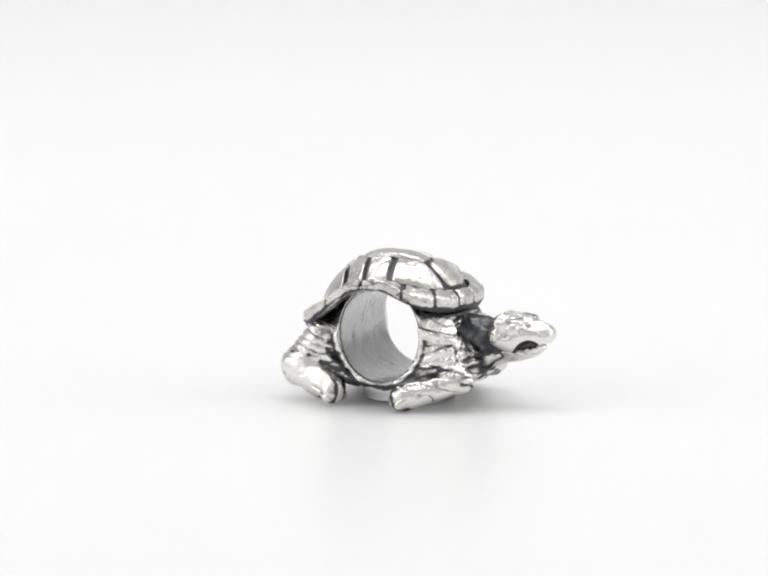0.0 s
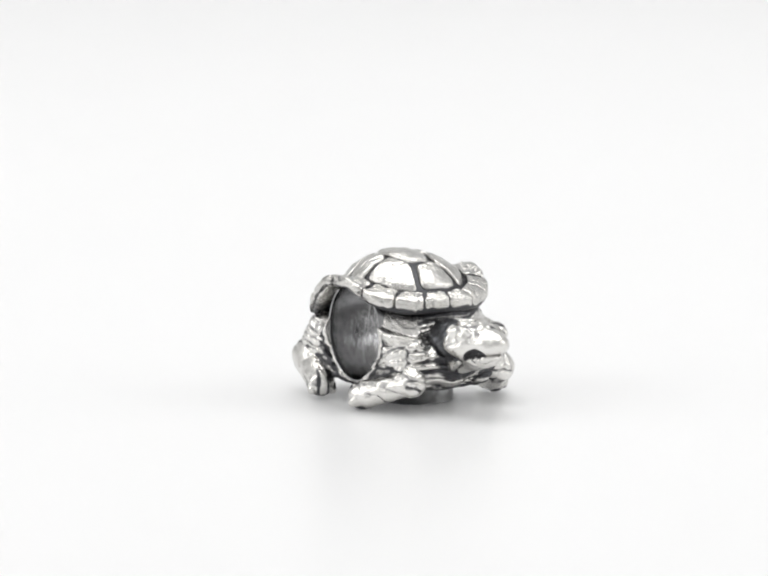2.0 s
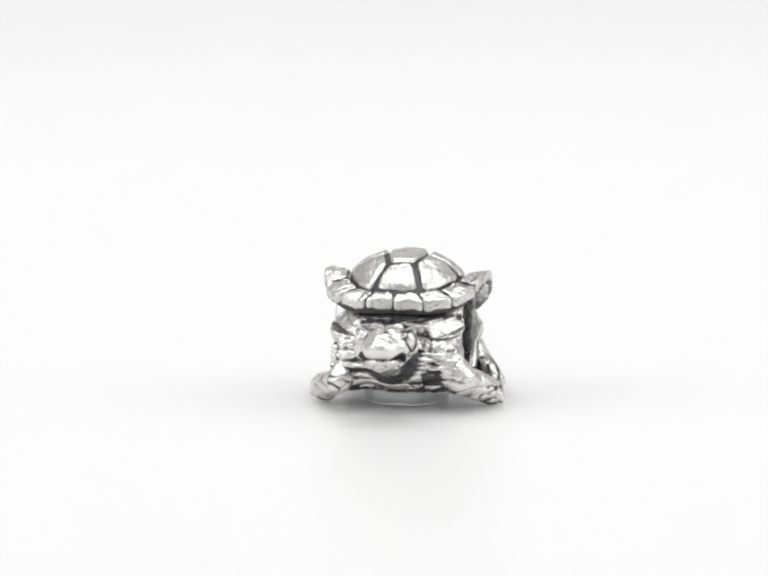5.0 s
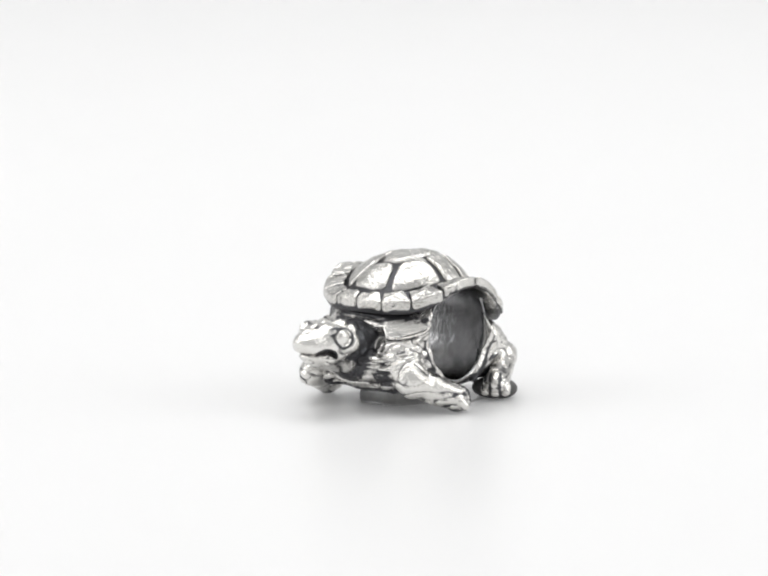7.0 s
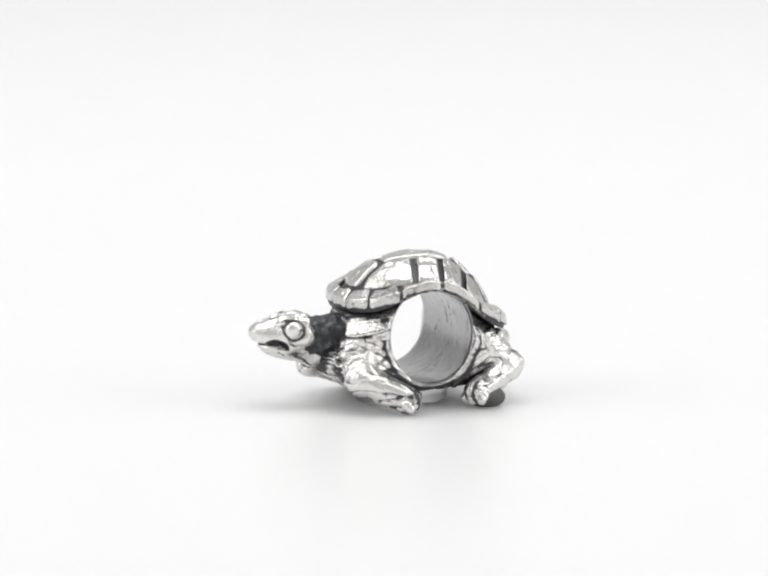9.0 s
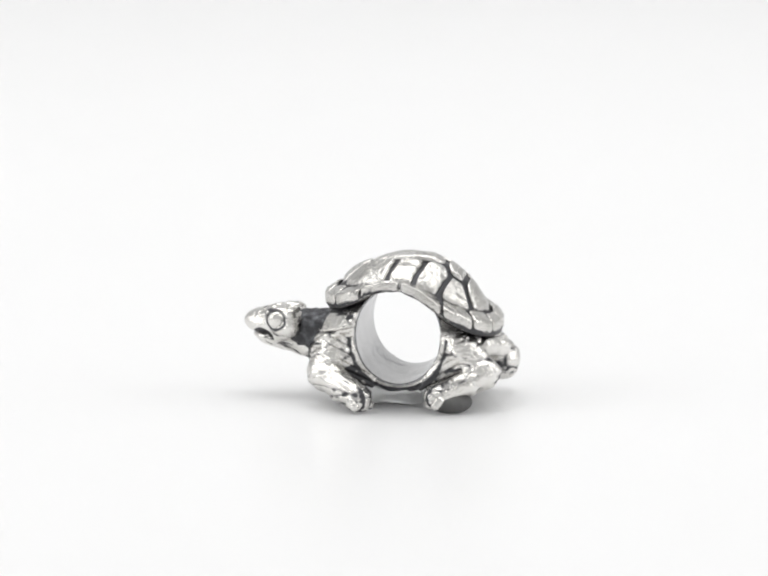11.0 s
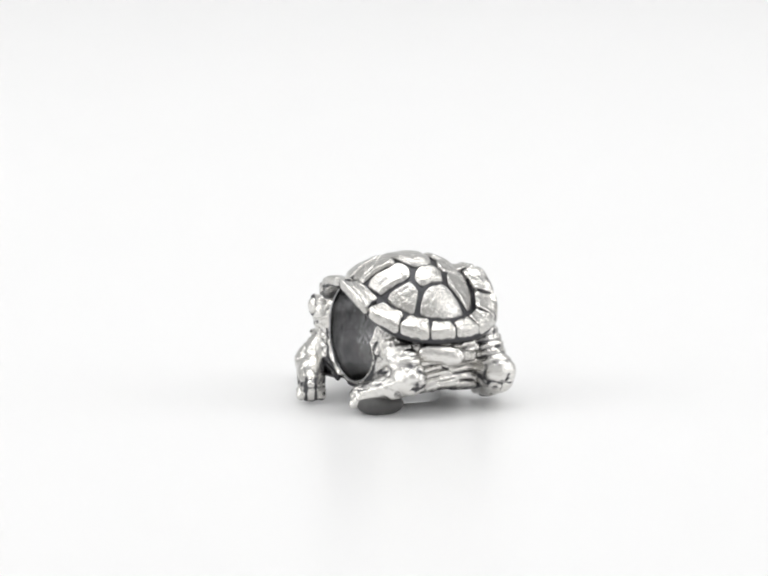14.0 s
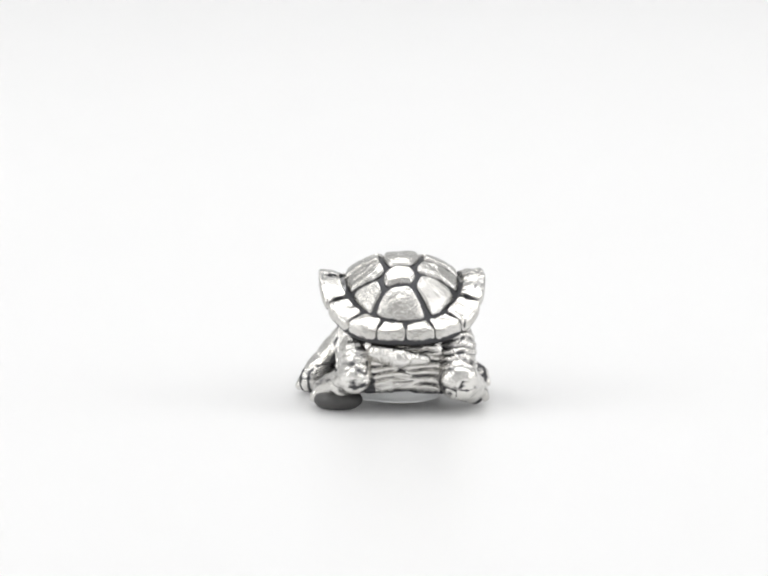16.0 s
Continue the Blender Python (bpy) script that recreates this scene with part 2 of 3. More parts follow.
def scutes(parent):
    plates = [[knot(k, 1) for k in keys] + [knot(k, -1) for k in reversed(keys)] for keys in SPINE]
    plates += [[knot(k, side) for k in keys] for side in (1, -1) for keys in FLANK]
    # the edge of each plate that lies on the rim
    outer = [1, -1, -1, 1] + [next(j for j in range(len(keys)) if (keys[j] + keys[(j + 1) % len(keys)]).isupper()) for _ in (1, -1) for keys in FLANK]
    turns, steps = 64, (0.12, 0.25, 0.38, 0.5, 0.62, 0.72, 0.80, 0.86, 0.91, 0.95, 0.985, 1.0, 1.0)
    lift = (0.97, 0.98, 0.99, 1.0, 1.0, 1.0, 0.99, 0.95, 0.84, 0.64, 0.36, 0.10, -0.7)
    angle = np.linspace(0, 2 * np.pi, turns, endpoint=False)
    for k, ring in enumerate(plates):
        sx, sy = sum(ring) / len(ring)
        if k in (0, 3):
            # the first and the last plate of the spine reach out to the rim
            sx += 0.25 if k == 0 else -0.2
        # reach in each direction up to the grooves and the inner ring, rounded off
        limits = []
        for j, (p, q) in enumerate(zip(ring, ring[1:] + ring[:1])):
            if outer[k] == j:
                continue
            n = np.array((q[1] - p[1], p[0] - q[0]))
            n = n / np.linalg.norm(n)
            away = float(n @ (p - (sx, sy)))
            n, away = (n, away) if away > 0 else (-n, -away)
            c = np.cos(angle) * n[0] + np.sin(angle) * n[1]
            limits.append(np.where(c > 0.05, (away - 0.115) / np.maximum(c, 0.05), 50.0))
        px, py = (sx - CX) / INNER[0], (sy - CY) / INNER[1]
        dx, dy = np.cos(angle) / INNER[0], np.sin(angle) / INNER[1]
        A, B, C = dx ** 2 + dy ** 2, px * dx + py * dy, px ** 2 + py ** 2 - (0.94 if k == 0 else 0.97) ** 2
        limits.append((-B + np.sqrt(B * B - A * C)) / A)
        reach = sum(np.maximum(r, 0.05) ** -(7.0 if k == 0 else 11.0) for r in limits) ** (-1 / (7.0 if k == 0 else 11.0))
        reach *= 1 + 0.03 * grain(sx + np.cos(angle), sy + np.sin(angle), np.full(turns, k), 1.3)
        verts, faces = [(sx, sy, float(dome(sx, sy)) + 0.23)], []
        # flat on top, bevelled down into the groove
        for s, up in zip(steps, lift):
            x, y = sx + reach * s * np.cos(angle), sy + reach * s * np.sin(angle)
            deep = np.full(turns, k * 3.0)
            z = dome(x, y) + 0.24 * up + 0.05 * grain(x, y, deep, 1.3) + 0.03 * grain(x, y, deep, 3.2)
            z = z - 0.03 * engraving(x, y, deep, 3.0) - 0.035 * dent(np.sin(9.0 * x + 2.2 * grain(x, y, deep, 1.1)), 0.25) * (s < 0.9)
            verts += np.stack([x, y, z], 1).tolist()
        for i in range(turns):
            faces.append((0, 1 + i, 1 + (i + 1) % turns))
        for r in range(len(steps) - 1):
            for i in range(turns):
                j = (i + 1) % turns
                faces.append((1 + r * turns + i, 1 + (r + 1) * turns + i, 1 + (r + 1) * turns + j, 1 + r * turns + j))
        faces.append(tuple(reversed(range(1 + (len(steps) - 1) * turns, 1 + len(steps) * turns))))
        v = np.array(verts)
        patina = np.r_[np.zeros(1 + turns * 10), np.full(turns, 0.25), np.full(turns, 0.6), np.full(turns, 0.9)]
        patina = patina + 0.22 * engraving(v[:, 0], v[:, 1], np.full(len(v), k * 3.0), 3.0)
        sheet("scute", verts, faces, SCUTE, parent, "", patina)


def pillow(count=6, power=5.0):
    """Points of a rounded block in -1 to 1, and its faces."""
    verts, faces, seen = [], [], {}

    def put(p):
        key = tuple(np.round(p, 6))
        if key not in seen:
            seen[key] = len(verts)
            verts.append(np.array(p))
        return seen[key]

    for axis in range(3):
        for side in (-1, 1):
            for i in range(count):
                for j in range(count):
                    ring = []
                    for a, b in ((i, j), (i + 1, j), (i + 1, j + 1), (i, j + 1)):
                        p = [0.0, 0.0, 0.0]
                        p[axis] = side
                        p[(axis + 1) % 3] = math.sin((2 * a / count - 1) * math.pi / 2)
                        p[(axis + 2) % 3] = math.sin((2 * b / count - 1) * math.pi / 2)
                        ring.append(put(p))
                    faces.append(tuple(ring) if side > 0 else tuple(reversed(ring)))
    v = np.array(verts)
    v /= (np.abs(v) ** power).sum(1)[:, None] ** (1 / power)
    return v, faces


def marginals(parent):
    """The rim's plates, each a bent pillow."""
    v, faces = pillow(14, 6.0)
    turns = np.linspace(0, 2 * np.pi, 721)
    x, y, _ = band(turns, 0.7)
    weight = 1 - 0.38 * np.sin(turns[:-1]) ** 4
    length = np.r_[0, np.cumsum(np.hypot(np.diff(x), np.diff(y)) * weight)]
    count = 16
    for k in range(count):
        lo, hi = (np.interp(length[-1] * (k + e) / count, length, turns) for e in (0.0, 1.0))
        jitter = random.uniform(-0.03, 0.03)
        t = 0.57 + 0.46 * v[:, 0] * (1.0 + 2 * jitter)
        along = (lo + hi) / 2 + v[:, 1] * (hi - lo) / 2 * (0.87 + jitter + 0.11 * np.clip((t - 0.5) / 0.35, 0, 1))
        px, py, pz = band(along, t)
        scratch = dent(np.sin(11.0 * t + 3.0 * grain(px, py, pz, 1.2, k)), 0.22) * np.clip(0.4 + 1.5 * grain(px, py, pz, 0.9, k + 4.0), 0, 1)
        pz = pz + 0.03 - 0.05 * v[:, 0] + v[:, 2] * (0.24 + 0.05 * v[:, 0]) + 0.07 * grain(px, py, pz, 1.5) + 0.05 * grain(px, py, pz, 3.2) - 0.07 * engraving(px, py, pz, 20.0) - 0.07 * scratch * (v[:, 2] > 0)
        # darker ends, inner edge and underside, besides the engraved lines
        patina = np.where(np.abs(v[:, 1]) > 0.97, 0.7, 0.0) + np.where(v[:, 2] < -0.6, 0.5, 0.0) + np.where(v[:, 0] < -0.95, 0.5, 0) + 0.5 * engraving(px, py, pz, 20.0) + 0.45 * scratch
        sheet("rim_scute", np.stack([px, py, pz], 1), faces, SCUTE, parent, "", patina)


shell = shell_base(turtle)
scutes(shell)
marginals(shell)


# body round the hole
def folds(x, y, z):
    """Creases of the skin, about 0 to 1: flat on the flanks in front, slanting behind, broken into short lines."""
    warp = 0.8 * grain(x, y, z, 0.6) + 0.4 * grain(x, y, z, 1.5, 3.0)
    w = np.clip((x + 0.2) / 1.0, 0, 1)
    slant = z + w * 0.12 * (x - 2) + (1 - w) * 0.35 * x
    wave = np.clip(np.sin((slant + 0.33 * warp) * 2 * np.pi * (w / 0.54 + (1 - w) / 0.42)) * 0.5 + 0.5, 0, 1) ** 3
    wave = wave * np.clip(0.75 + 1.1 * grain(x, y, z, 0.9, 6.0), 0, 1)
    lines = dent(grain(x * 0.55, y * 0.55, slant * 2.3, 1.0, 2.0), 0.11) * np.clip(grain(x, y, z, 1.1, 8.0) * 2 + 0.7, 0, 1)
    return np.clip(wave + 0.8 * lines, 0, 1)


# ridges of skin beside the hole, from the shoulders and the hips down to its lower edge
RIDGES = [((3.75, side * 2.9, 2.2 + 0.42 * k), (0.95 - 0.1 * k, side * 3.2, 1.2 + 0.24 * k), 0.18) for side in (1, -1) for k in range(3)]
RIDGES += [((-3.4, side * 3.05, 2.1 + 0.44 * k), (-1.5 - 0.2 * k, side * 3.18, 1.1 + 0.30 * k), 0.18) for side in (1, -1) for k in range(3)]


def ridges(x, y, z):
    wy, wz = y + 0.07 * grain(x, y, z, 0.9), z + 0.15 * grain(x, y, z, 0.7, 4.0)
    return np.minimum.reduce([limb(x, wy, wz, a, b, r, r * 0.8) for a, b, r in RIDGES])


def body_shape(x, y, z):
    y = y - 0.1
    d = block(x, y, z, (-0.35, 0, 3.15), (3.9, 3.12, 2.3), 0.6)
    d = join(d, ball(x, y, z, (2.9, 0, 2.3), (1.9, 2.6, 1.3)), 0.5)
    # a wall all round the hole
    d = join(d, np.maximum(hole(x, y, z) - HOLE_R - 0.42, np.abs(y) - 3.05), 0.25)
    for side in (1, -1):
        d = join(d, ball(x, y, z, (-2.9, side * 2.4, 3.8), (1.7, 1.2, 1.7)), 0.3)
        d = join(d, ball(x, y, z, (3.3, side * 2.1, 2.4), (1.0, 0.95, 1.5)), 0.3)
        d = join(d, ball(x, y, z, (2.7, side * 2.45, 4.3), (1.3, 0.95, 1.1)), 0.3)
    # collar round the hole
    ring = np.hypot(hole(x, y, z) - HOLE_R - 0.06, np.maximum(np.abs(y) - 3.02, 0)) - 0.07
    d = d + 0.16 * folds(x, y, z) * np.clip((hole(x, y, z) - HOLE_R - 0.1) * 2.5, 0, 1)
    d = d + 0.06 * grain(x, y, z, 1.2) + 0.03 * grain(x, y, z, 2.8) + 0.10 * engraving(x, y, z, 1.0) * np.clip(1 + 0.35 * x, 0.35, 1)
    d = join(d, ridges(x, y, z), 0.06)
    d = join(d, ring, 0.1)
    d = np.maximum(d, HOLE_R - hole(x, y, z))
    # the crown stays under the shell
    return np.maximum(d, z - np.minimum(dome(x, y), outer_height(x) + 0.3 * np.exp(-((x + 0.5) / 2.2) ** 2)) + 0.45)


def body_patina_and_dark(x, y, z):
    r = hole(x, y, z)
    near = np.clip((r - HOLE_R - 0.12) * 4, 0, 1)
    p = 0.68 * folds(x, y - 0.1, z) ** 1.3 * near
    p = p + 0.5 * engraving(x, y - 0.1, z, 1.0) * near * np.clip(1 + 0.35 * x, 0.35, 1)
    p = p + 0.7 * dent(r - HOLE_R - 0.35, 0.12) * (z < 3.5)
    # a dark band along the body just below the rim
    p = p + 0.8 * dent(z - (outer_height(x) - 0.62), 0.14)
    far = ridges(x, y - 0.1, z)
    p = p + 0.75 * np.clip((far - 0.03) * 14, 0, 1) * np.clip((0.2 - far) * 8, 0, 1) * near
    # darker towards the bottom, and blotchily low on the flanks
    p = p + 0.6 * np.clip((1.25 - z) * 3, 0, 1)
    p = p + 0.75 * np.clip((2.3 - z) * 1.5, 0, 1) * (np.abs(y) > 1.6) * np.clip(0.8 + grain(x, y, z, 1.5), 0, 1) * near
    # black hollow in front, round the neck
    p = p + 1.0 * np.clip(1.55 - np.hypot(y - 0.2, (z - 2.7) * 1.1), 0, 0.4) * 2.5 * (x > 2.7)
    return p


solid("body", body_shape, (-4.6, -3.6, 0.6), (4.9, 3.8, 6.6), 0.065, SILVER, turtle, "wrinkled silver body with black oxide in its folds", body_patina_and_dark)


def bore_tube(parent):
    """The smooth drilled wall of the hole, a thin sleeve."""
    turns = 96
    angle = np.linspace(0, 2 * np.pi, turns, endpoint=False)
    rows = [(-3.06, 0.03), (-3.0, -0.01)] + [(y, -0.03) for y in np.linspace(-2.85, 3.05, 60)] + [(3.2, -0.01), (3.26, 0.03), (3.2, 0.1), (0.1, 0.1), (-3.0, 0.1)]
    verts, faces = [], []
    for y, dr in rows:
        r = HOLE_R + dr
        verts += np.stack([-0.16 - 0.055 * y + r * np.cos(angle) / 1.12, np.full(turns, y), HOLE_Z + r * np.sin(angle)], 1).tolist()
    for k in range(len(rows)):
        m = (k + 1) % len(rows)
        for i in range(turns):
            j = (i + 1) % turns
            faces.append((k * turns + i, m * turns + i, m * turns + j, k * turns + j))
    x, y, z = np.array(verts).T
    # tool marks run round the hole, with dark pits here and there
    marks = dent(grain(x * 0.5, y * 4.0, z * 0.5, 1.0, 2.0), 0.2) * np.clip(0.5 + grain(x, y, z, 0.8), 0, 1)
    pits = np.clip(grain(x, y, z, 2.6, 5.0) * 3 - 1.2, 0, 1) * np.clip(0.3 + 1.5 * grain(x, y, z, 0.5, 8.0), 0, 1)
    return sheet("bore", verts, faces, BORE, parent, "smooth grey drilled wall of the hole", 0.10 + 0.14 * grain(x, y, z, 0.9) + 0.22 * marks + 0.22 * pits)


bore_tube(turtle)


# head and neck
def neck_shape(x, y, z):
    d = limb(x, y, z, (3.0, 0.1, 3.2), (5.6, 0.12, 3.35), 1.25, 0.95)
    return d + 0.09 * grain(x, y, z, 3.2) + 0.05 * grain(x, y, z, 6.0)


def mouth(x, y, z):
    """The dark arch of the mouth, a hollow under the snout on each side."""
    return ball(x, np.abs(y), z + 0.55 * (x - 7.05) ** 2, (7.0, 0.92, 3.22), (0.60, 0.38, 0.17))


def lip(x, z):
    """How far a point lies over the line between the jaws, which rises to the snout."""
    return z - 2.92 - 0.16 * (x - 6.2)


def head_shape(x, y, z):
    y = y - 0.12
    d = ball(x, y, z, (5.95, 0, 3.74), (1.2, 1.5, 0.86))
    d = join(d, ball(x, y, z, (6.75, 0, 3.62), (1.25, 1.0, 0.72)), 0.3)
    d = join(d, ball(x, y, z, (7.5, 0, 3.74), (0.62, 0.55, 0.46)), 0.2)
    for side in (1, -1):
        # cheek down to the jaw, brow, and a knob behind the brow
        d = join(d, limb(x, y, z, (5.6, side * 1.05, 3.6), (6.6, side * 0.6, 2.95), 0.6, 0.42), 0.3)
        d = join(d, limb(x, y, z, (5.55, side * 1.18, 4.22), (6.55, side * 0.98, 4.22), 0.3, 0.2), 0.12)
        d = join(d, ball(x, y, z, (5.5, side * 0.55, 4.45), (0.4, 0.3, 0.2)), 0.1)
        d = carve(d, ball(x, y, z, (6.2, side * 1.75, 3.9), (0.6, 0.42, 0.52)), 0.08)
    d = carve(d, mouth(x, y, z), 0.06)
    d = d + 0.10 * dent(lip(x, z), 0.07) * np.clip((x - 6.2) * 2, 0, 1)
    d = d + 0.07 * dent(y, 0.1) * (z > 4.05) * (x < 7.0) + 0.045 * grain(x, y, z, 1.6) + 0.06 * grain(x, y, z, 3.3) * (z > 4.1)
    return d + 0.07 * engraving(x, y, z, 6.0) * np.clip((7.3 - x) * 2, 0.2, 1)


def head_patina(x, y, z):
    y = y - 0.12
    p = 1.1 * np.clip(0.12 - mouth(x, y, z), 0, 0.1) * 10 + 0.6 * engraving(x, y, z, 6.0) * np.clip((7.3 - x) * 2, 0.1, 1)
    p = p + 0.7 * dent(np.hypot(x - 6.2, z - 3.92) - 0.48, 0.09) * (y > 0.9) + 0.5 * dent(z - 3.75 - 0.5 * (x - 6.2), 0.1) * (y < -0.9) * (x < 6.8)
    p = p + 0.6 * np.clip(grain(x, y, z, 2.6) * 2 - 0.5, 0, 1) * (z > 4.0) * (x < 7.1) + np.clip((5.2 - x) * 2, 0, 0.9)
    return p + 0.7 * dent(lip(x, z), 0.07) * np.clip((x - 6.2) * 2, 0, 1) + 0.6 * dent(np.hypot(x - 7.75, z - 3.95), 0.12) * (np.abs(np.abs(y) - 0.25) < 0.12)


def jaw_shape(x, y, z):
    y = y - 0.12
    d = limb(x, y, z, (4.3, 0, 2.55), (6.9, 0, 2.98), 0.85, 0.5)
    d = join(d, ball(x, y, z - 0.16 * (x - 6.2), (6.3, 0, 2.8), (1.35, 0.95, 0.36)), 0.3)
    return d + 0.05 * grain(x, y, z, 2.0) + 0.12 * engraving(x, y, z, 11.0)


def jaw_patina(x, y, z):
    # engraved lines, plus darker towards the neck and blotchily downwards
    return np.clip((5.0 - x) * 1.2, 0, 0.8) + 0.65 * engraving(x, y - 0.12, z, 11.0) + 0.35 * np.clip(2.5 - z, 0, 1) * np.clip(0.5 + grain(x, y, z, 1.8), 0, 1)


solid("neck", neck_shape, (2.9, -1.5, 1.7), (6.9, 1.8, 4.8), 0.065, OXIDE, turtle, "black oxidised stippled neck", lambda x, y, z: 0.55 + 0.35 * grain(x, y, z, 3.2))
head = solid("head", head_shape, (4.4, -1.9, 2.4), (8.4, 2.1, 5.0), 0.05, SILVER, turtle, "bright silver head with carved mouth", head_patina)
solid("jaw", jaw_shape, (3.8, -1.3, 1.4), (8.1, 1.5, 3.7), 0.06, SILVER, head, "", jaw_patina)
for side in (1, -1):
    c = (6.2, 0.12 + (1.28 if side > 0 else -1.14), 3.92)
    solid("eye", lambda x, y, z: ball(x, y, z, c, (0.43, 0.26, 0.41)), (c[0] - 0.6, c[1] - 0.5, c[2] - 0.6), (c[0] + 0.6, c[1] + 0.5, c[2] + 0.6), 0.05,
          SILVER, head, "round polished eye", lambda x, y, z: 0 * x)


# legs
def leg(name, label, hip, knee, foot, toes, radii, hold):
    """Thigh from hip to knee, shank from knee to foot, toes spread round the foot's end."""
    hip, knee, foot = (np.array(p, float) for p in (hip, knee, foot))
    way = foot - knee
    way = way / np.linalg.norm(way)
    across = np.cross(way, (0, 0, 1))
    across /= np.linalg.norm(across)

    def along(x, y, z):
        return (x - knee[0]) * way[0] + (y - knee[1]) * way[1] + (z - knee[2]) * way[2]

    def crease(x, y, z):
        """Wandering engraved lines that run mostly along the leg."""
        a = along(x, y, z)
        side = (x - knee[0]) * across[0] + (y - knee[1]) * across[1] + (z - knee[2]) * across[2]
        lines = grain(a * 0.55, side * 1.5, z * 1.5, 1.0, 4.7 + hip[0])
        more = grain(x, y, z, 1.4, 9.0 + hip[1])
        return 0.8 * dent(lines, 0.08) * np.clip(more * 2.5 + 0.35, 0, 1) + 0.6 * np.clip(grain(x, y, z, 2.2, 5.0) * 4 - 1.9, 0, 1)

    def stripes(x, y, z):
        """Folded skin over the hip of a rear leg."""
        warp = 0.10 * grain(x, y, z, 1.4, 7.0)
        wave = np.clip(np.sin((z + 0.35 * x + warp) * 2 * np.pi / 0.42) * 0.5 + 0.5, 0, 1) ** 2.5
        return wave * np.clip((z - 1.9) * 2, 0, 1) * (0 if hip[0] > 0 else 0.35 if hip[1] > 0 else 0.7)

    def shape(x, y, z):
        d = join(limb(x, y, z, hip, knee, radii[0], radii[1]), limb(x, y, z, knee, foot, radii[1], radii[2]), 0.3)
        d = d + 0.08 * crease(x, y, z) + 0.055 * grain(x, y, z, 1.3) + 0.03 * grain(x, y, z, 3.0) + 0.06 * engraving(x, y, z, 14.0 + hip[1])
        d = d + 0.10 * stripes(x, y, z)
        d = np.maximum(d, HOLE_R + 0.2 - hole(x, y, z))
        return np.maximum(d, 0.02 - z)

    def patina(x, y, z):
        p = 0.7 * crease(x, y, z) + 0.6 * engraving(x, y, z, 14.0 + hip[1]) * np.clip(2.4 - z, 0.4, 1) + 0.6 * stripes(x, y, z)
        across_foot = (x - foot[0]) * across[0] + (y - foot[1]) * across[1]
        near_foot = np.clip((along(x, y, z) - np.linalg.norm(foot - knee) + 0.25) * 4, 0, 1)
        p = p + 0.9 * dent(np.abs(across_foot) - 0.24, 0.08) * near_foot
        # darker blotches towards the body's middle, and a darker sole
        return p + 0.3 * np.clip((2.4 - np.abs(y)) * 1.2, 0, 1) * np.clip(0.5 + grain(x, y, z, 1.6, 1.0), 0, 1) + 0.6 * np.clip((0.28 - z) * 6, 0, 1)

    points = np.stack([hip, knee, foot])
    ob = solid(name, shape, points.min(0) - 1.2, points.max(0) + 1.2, 0.065, SILVER, turtle, label, patina)
    for e in toes:
        a = foot + across * e * 0.48 - way * 0.0 + np.array((0, 0, -0.12))
        b = foot + across * e * 0.50 + way * (0.34 - 0.10 * abs(e)) + np.array((0, 0, -hold * 0.24))

        def toe(x, y, z):
            return np.maximum(limb(x, y, z, a, b, 0.27, 0.24), 0.02 - z)

        mid = (a + b) / 2
        # toes darken towards the floor, with random dark spots
        solid("toe", toe, mid - 0.8, mid + 0.8, 0.055, SILVER, ob, "", lambda x, y, z: 0.9 * np.clip((0.26 - z) * 5, 0, 1) + 0.4 * np.clip(grain(x, y, z, 2.5) * 2, 0, 1))
    return ob


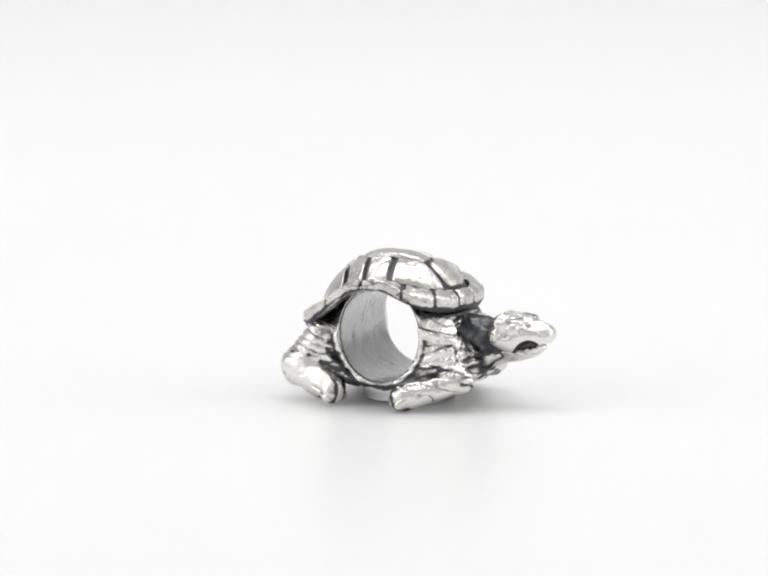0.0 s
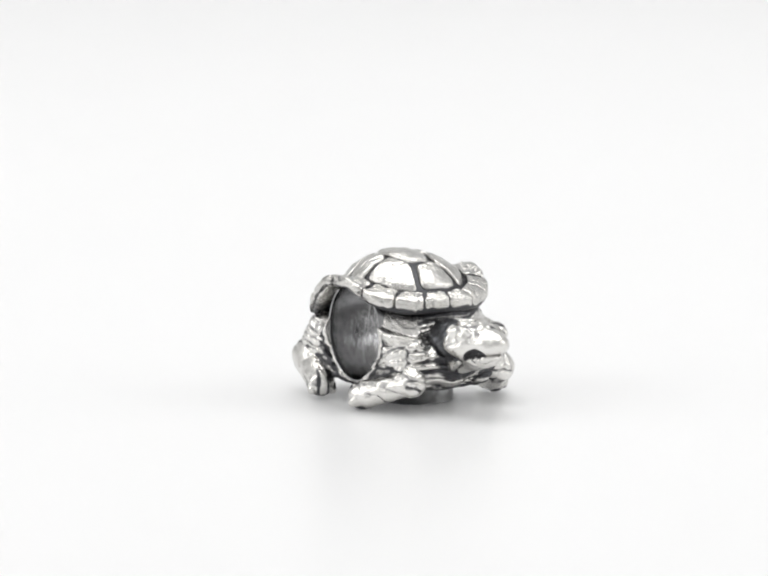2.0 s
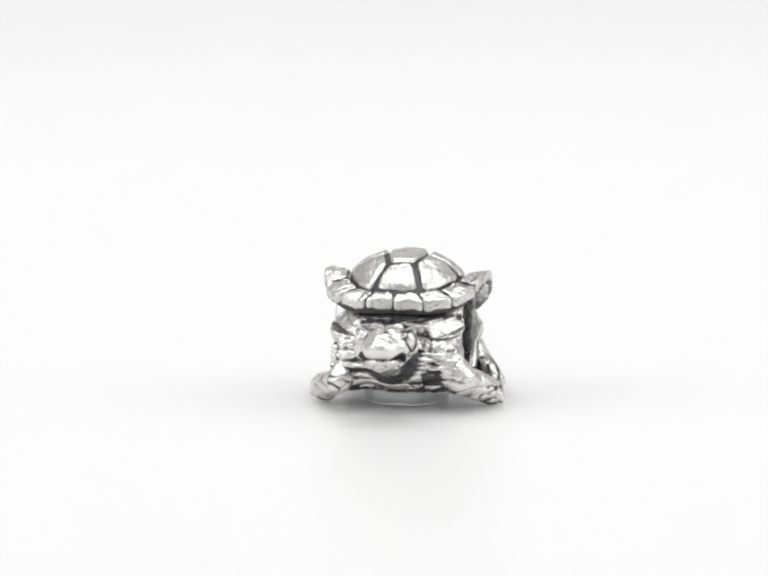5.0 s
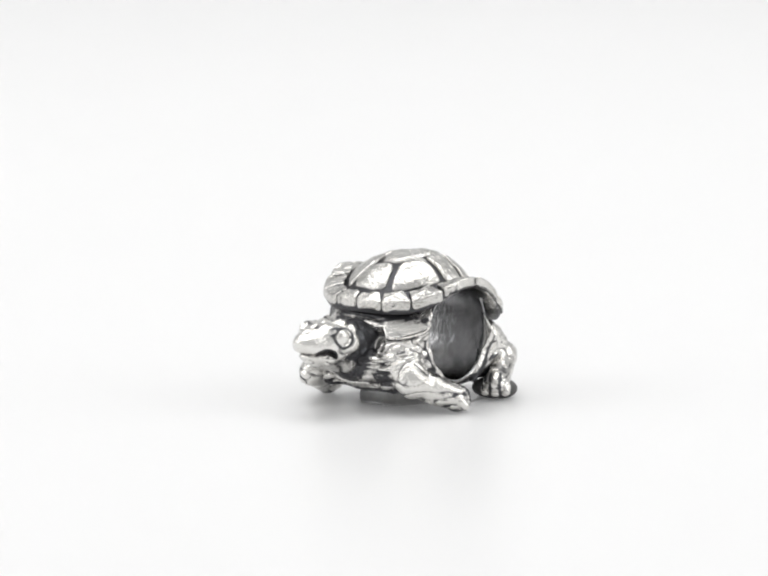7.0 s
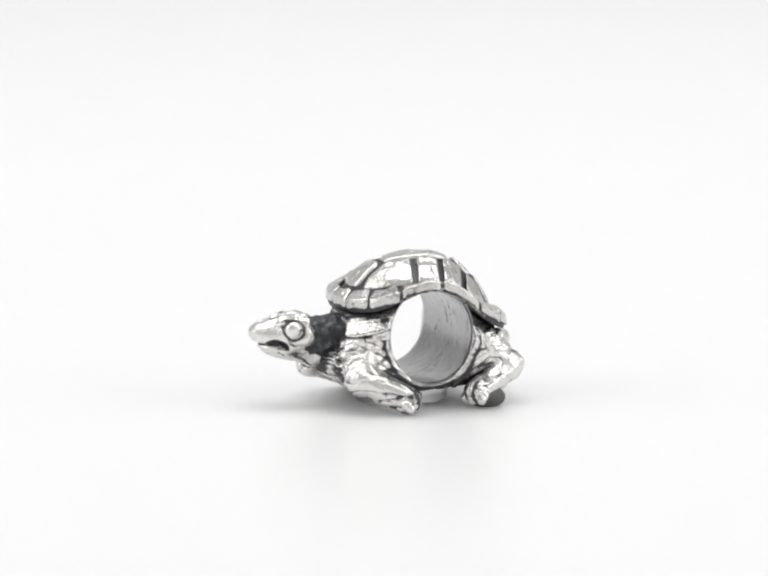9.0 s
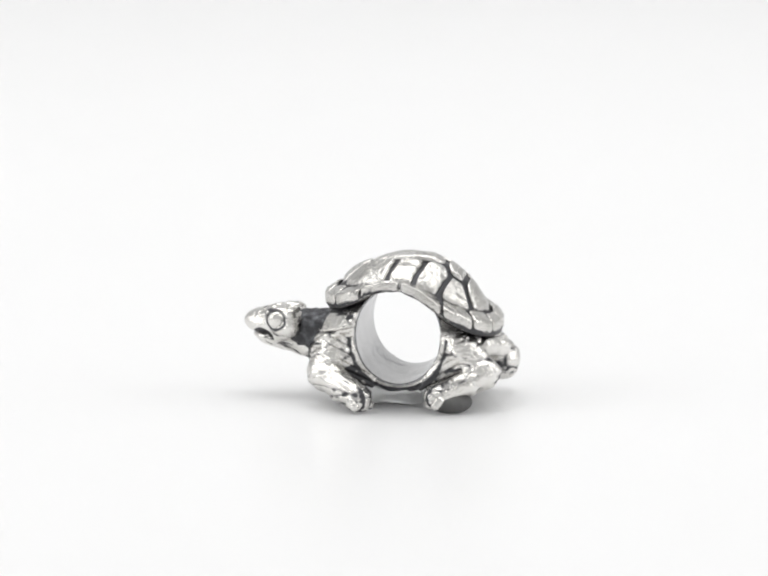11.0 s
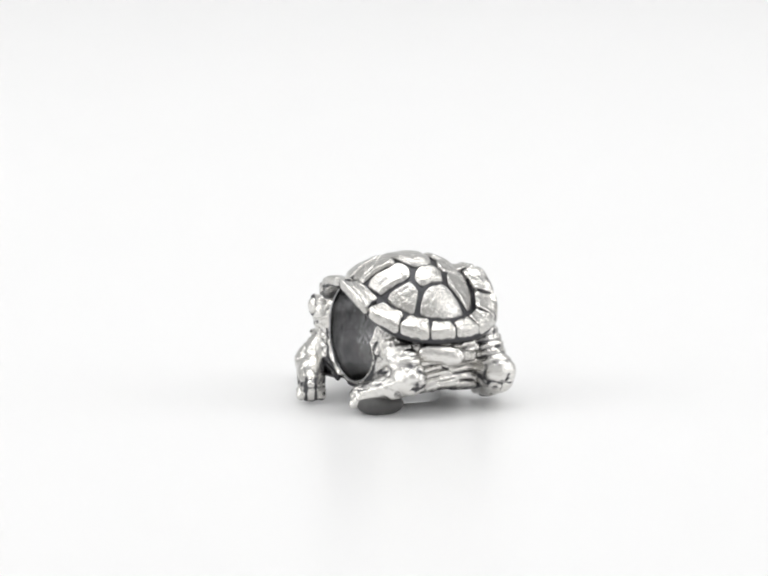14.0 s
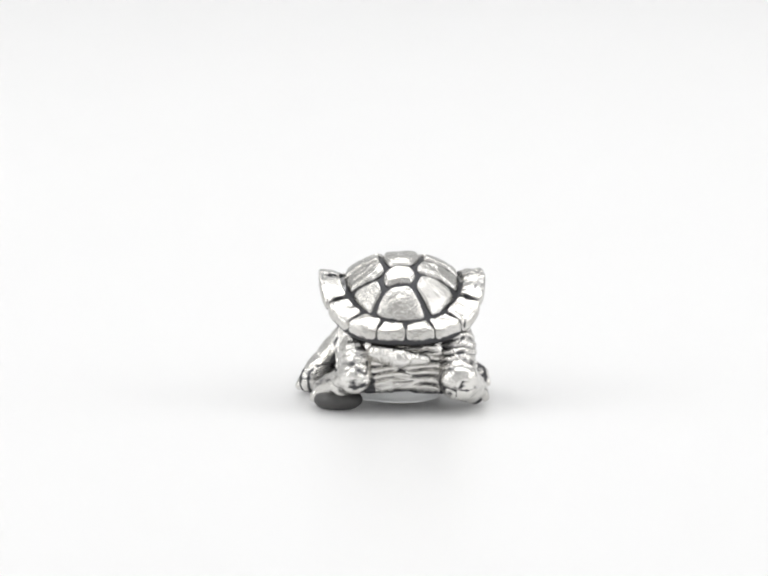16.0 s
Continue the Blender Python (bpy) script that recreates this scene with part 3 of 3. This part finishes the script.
leg("front_leg", "silver front leg swept back along the body", (2.9, -2.1, 2.4), (4.15, -2.45, 1.5), (1.6, -3.7, 0.72), (-1, 0, 1), (0.85, 0.58, 0.70), 1)
leg("front_leg", "silver front leg reaching out sideways, with dark dots", (3.1, 2.35, 2.7), (3.35, 3.3, 1.62), (1.35, 4.6, 0.68), (-1, 0, 1), (1.0, 0.80, 0.68), 1)
leg("rear_leg", "silver rear leg folded beside the hole", (-3.3, -2.4, 3.2), (-4.5, -2.45, 1.65), (-2.4, -3.35, 0.74), (-1, 0, 1), (1.0, 0.95, 0.72), 1)
leg("rear_leg", "silver rear leg resting on a grey pad", (-3.3, 2.4, 2.9), (-4.65, 2.6, 1.8), (-2.4, 4.0, 0.78), (-1, 0, 1), (0.95, 0.72, 0.64), 1)


# tail
def tail_shape(x, y, z):
    d = limb(x, y, z, (-4.3, 1.5, 3.0), (-4.95, 0.4, 2.8), 0.5, 0.46)
    d = join(d, limb(x, y, z, (-4.95, 0.4, 2.8), (-4.7, -0.85, 2.65), 0.46, 0.26), 0.2)
    return d + 0.02 * dent(np.sin((y - 0.5 * z) * 5.0), 0.3) + 0.05 * grain(x, y, z, 2.2)


solid("tail", tail_shape, (-5.7, -1.4, 2.0), (-3.5, 2.3, 3.8), 0.05, SILVER, turtle, "short curled silver tail", lambda x, y, z: 0.45 * engraving(x, y, z, 3.0))


# ---- what props it ----
def putty_shape(x, y, z):
    d = ball(x, y, z, (0, 0, 0.46), (1.02, 1.2, 0.56))
    return np.maximum(d + 0.05 * grain(x, y, z, 0.9), 0.015 - z)


putty = solid("putty_pad", putty_shape, (-1.5, -1.6, -0.2), (1.5, 1.6, 1.4), 0.06, PUTTY, None)
tagged(putty, "small charcoal grey putty pad squeezed under a rear foot", "putty")


def gel_shape(x, y, z):
    d = block(x, y, z, (0, 0, 0.5), (2.4, 2.1, 0.48), 0.3)
    r = np.hypot(x / 2.3, y / 2.1)
    d = np.maximum(d, (r - 1) * 2.1)
    return d + 0.04 * grain(x, y, z, 0.8)


gel = solid("clear_pad", gel_shape, (-2.6, -2.5, -0.2), (2.6, 2.5, 1.4), 0.075, GEL, None)
tagged(gel, "clear silicone pad holding the bead off the floor", "silicone pad")


# ---- movement: everything on the turning spot goes round one upright axis ----
def turning(x, y, z):
    rows = []
    for k in range(33):
        t = k * SECONDS / 32
        a = START + RATE * t
        c, s = math.cos(radians(a)), math.sin(radians(a))
        rows.append((t, pose((x * c - y * s) * MM, (x * s + y * c) * MM, z * MM, 0, 0, a)))
    return rows


def motions():
    walk(turtle, turning(0, 0, 0))
    walk(putty, turning(-3.05, 3.35, 0))
    walk(gel, turning(0.2, 0.2, 0))


motions()
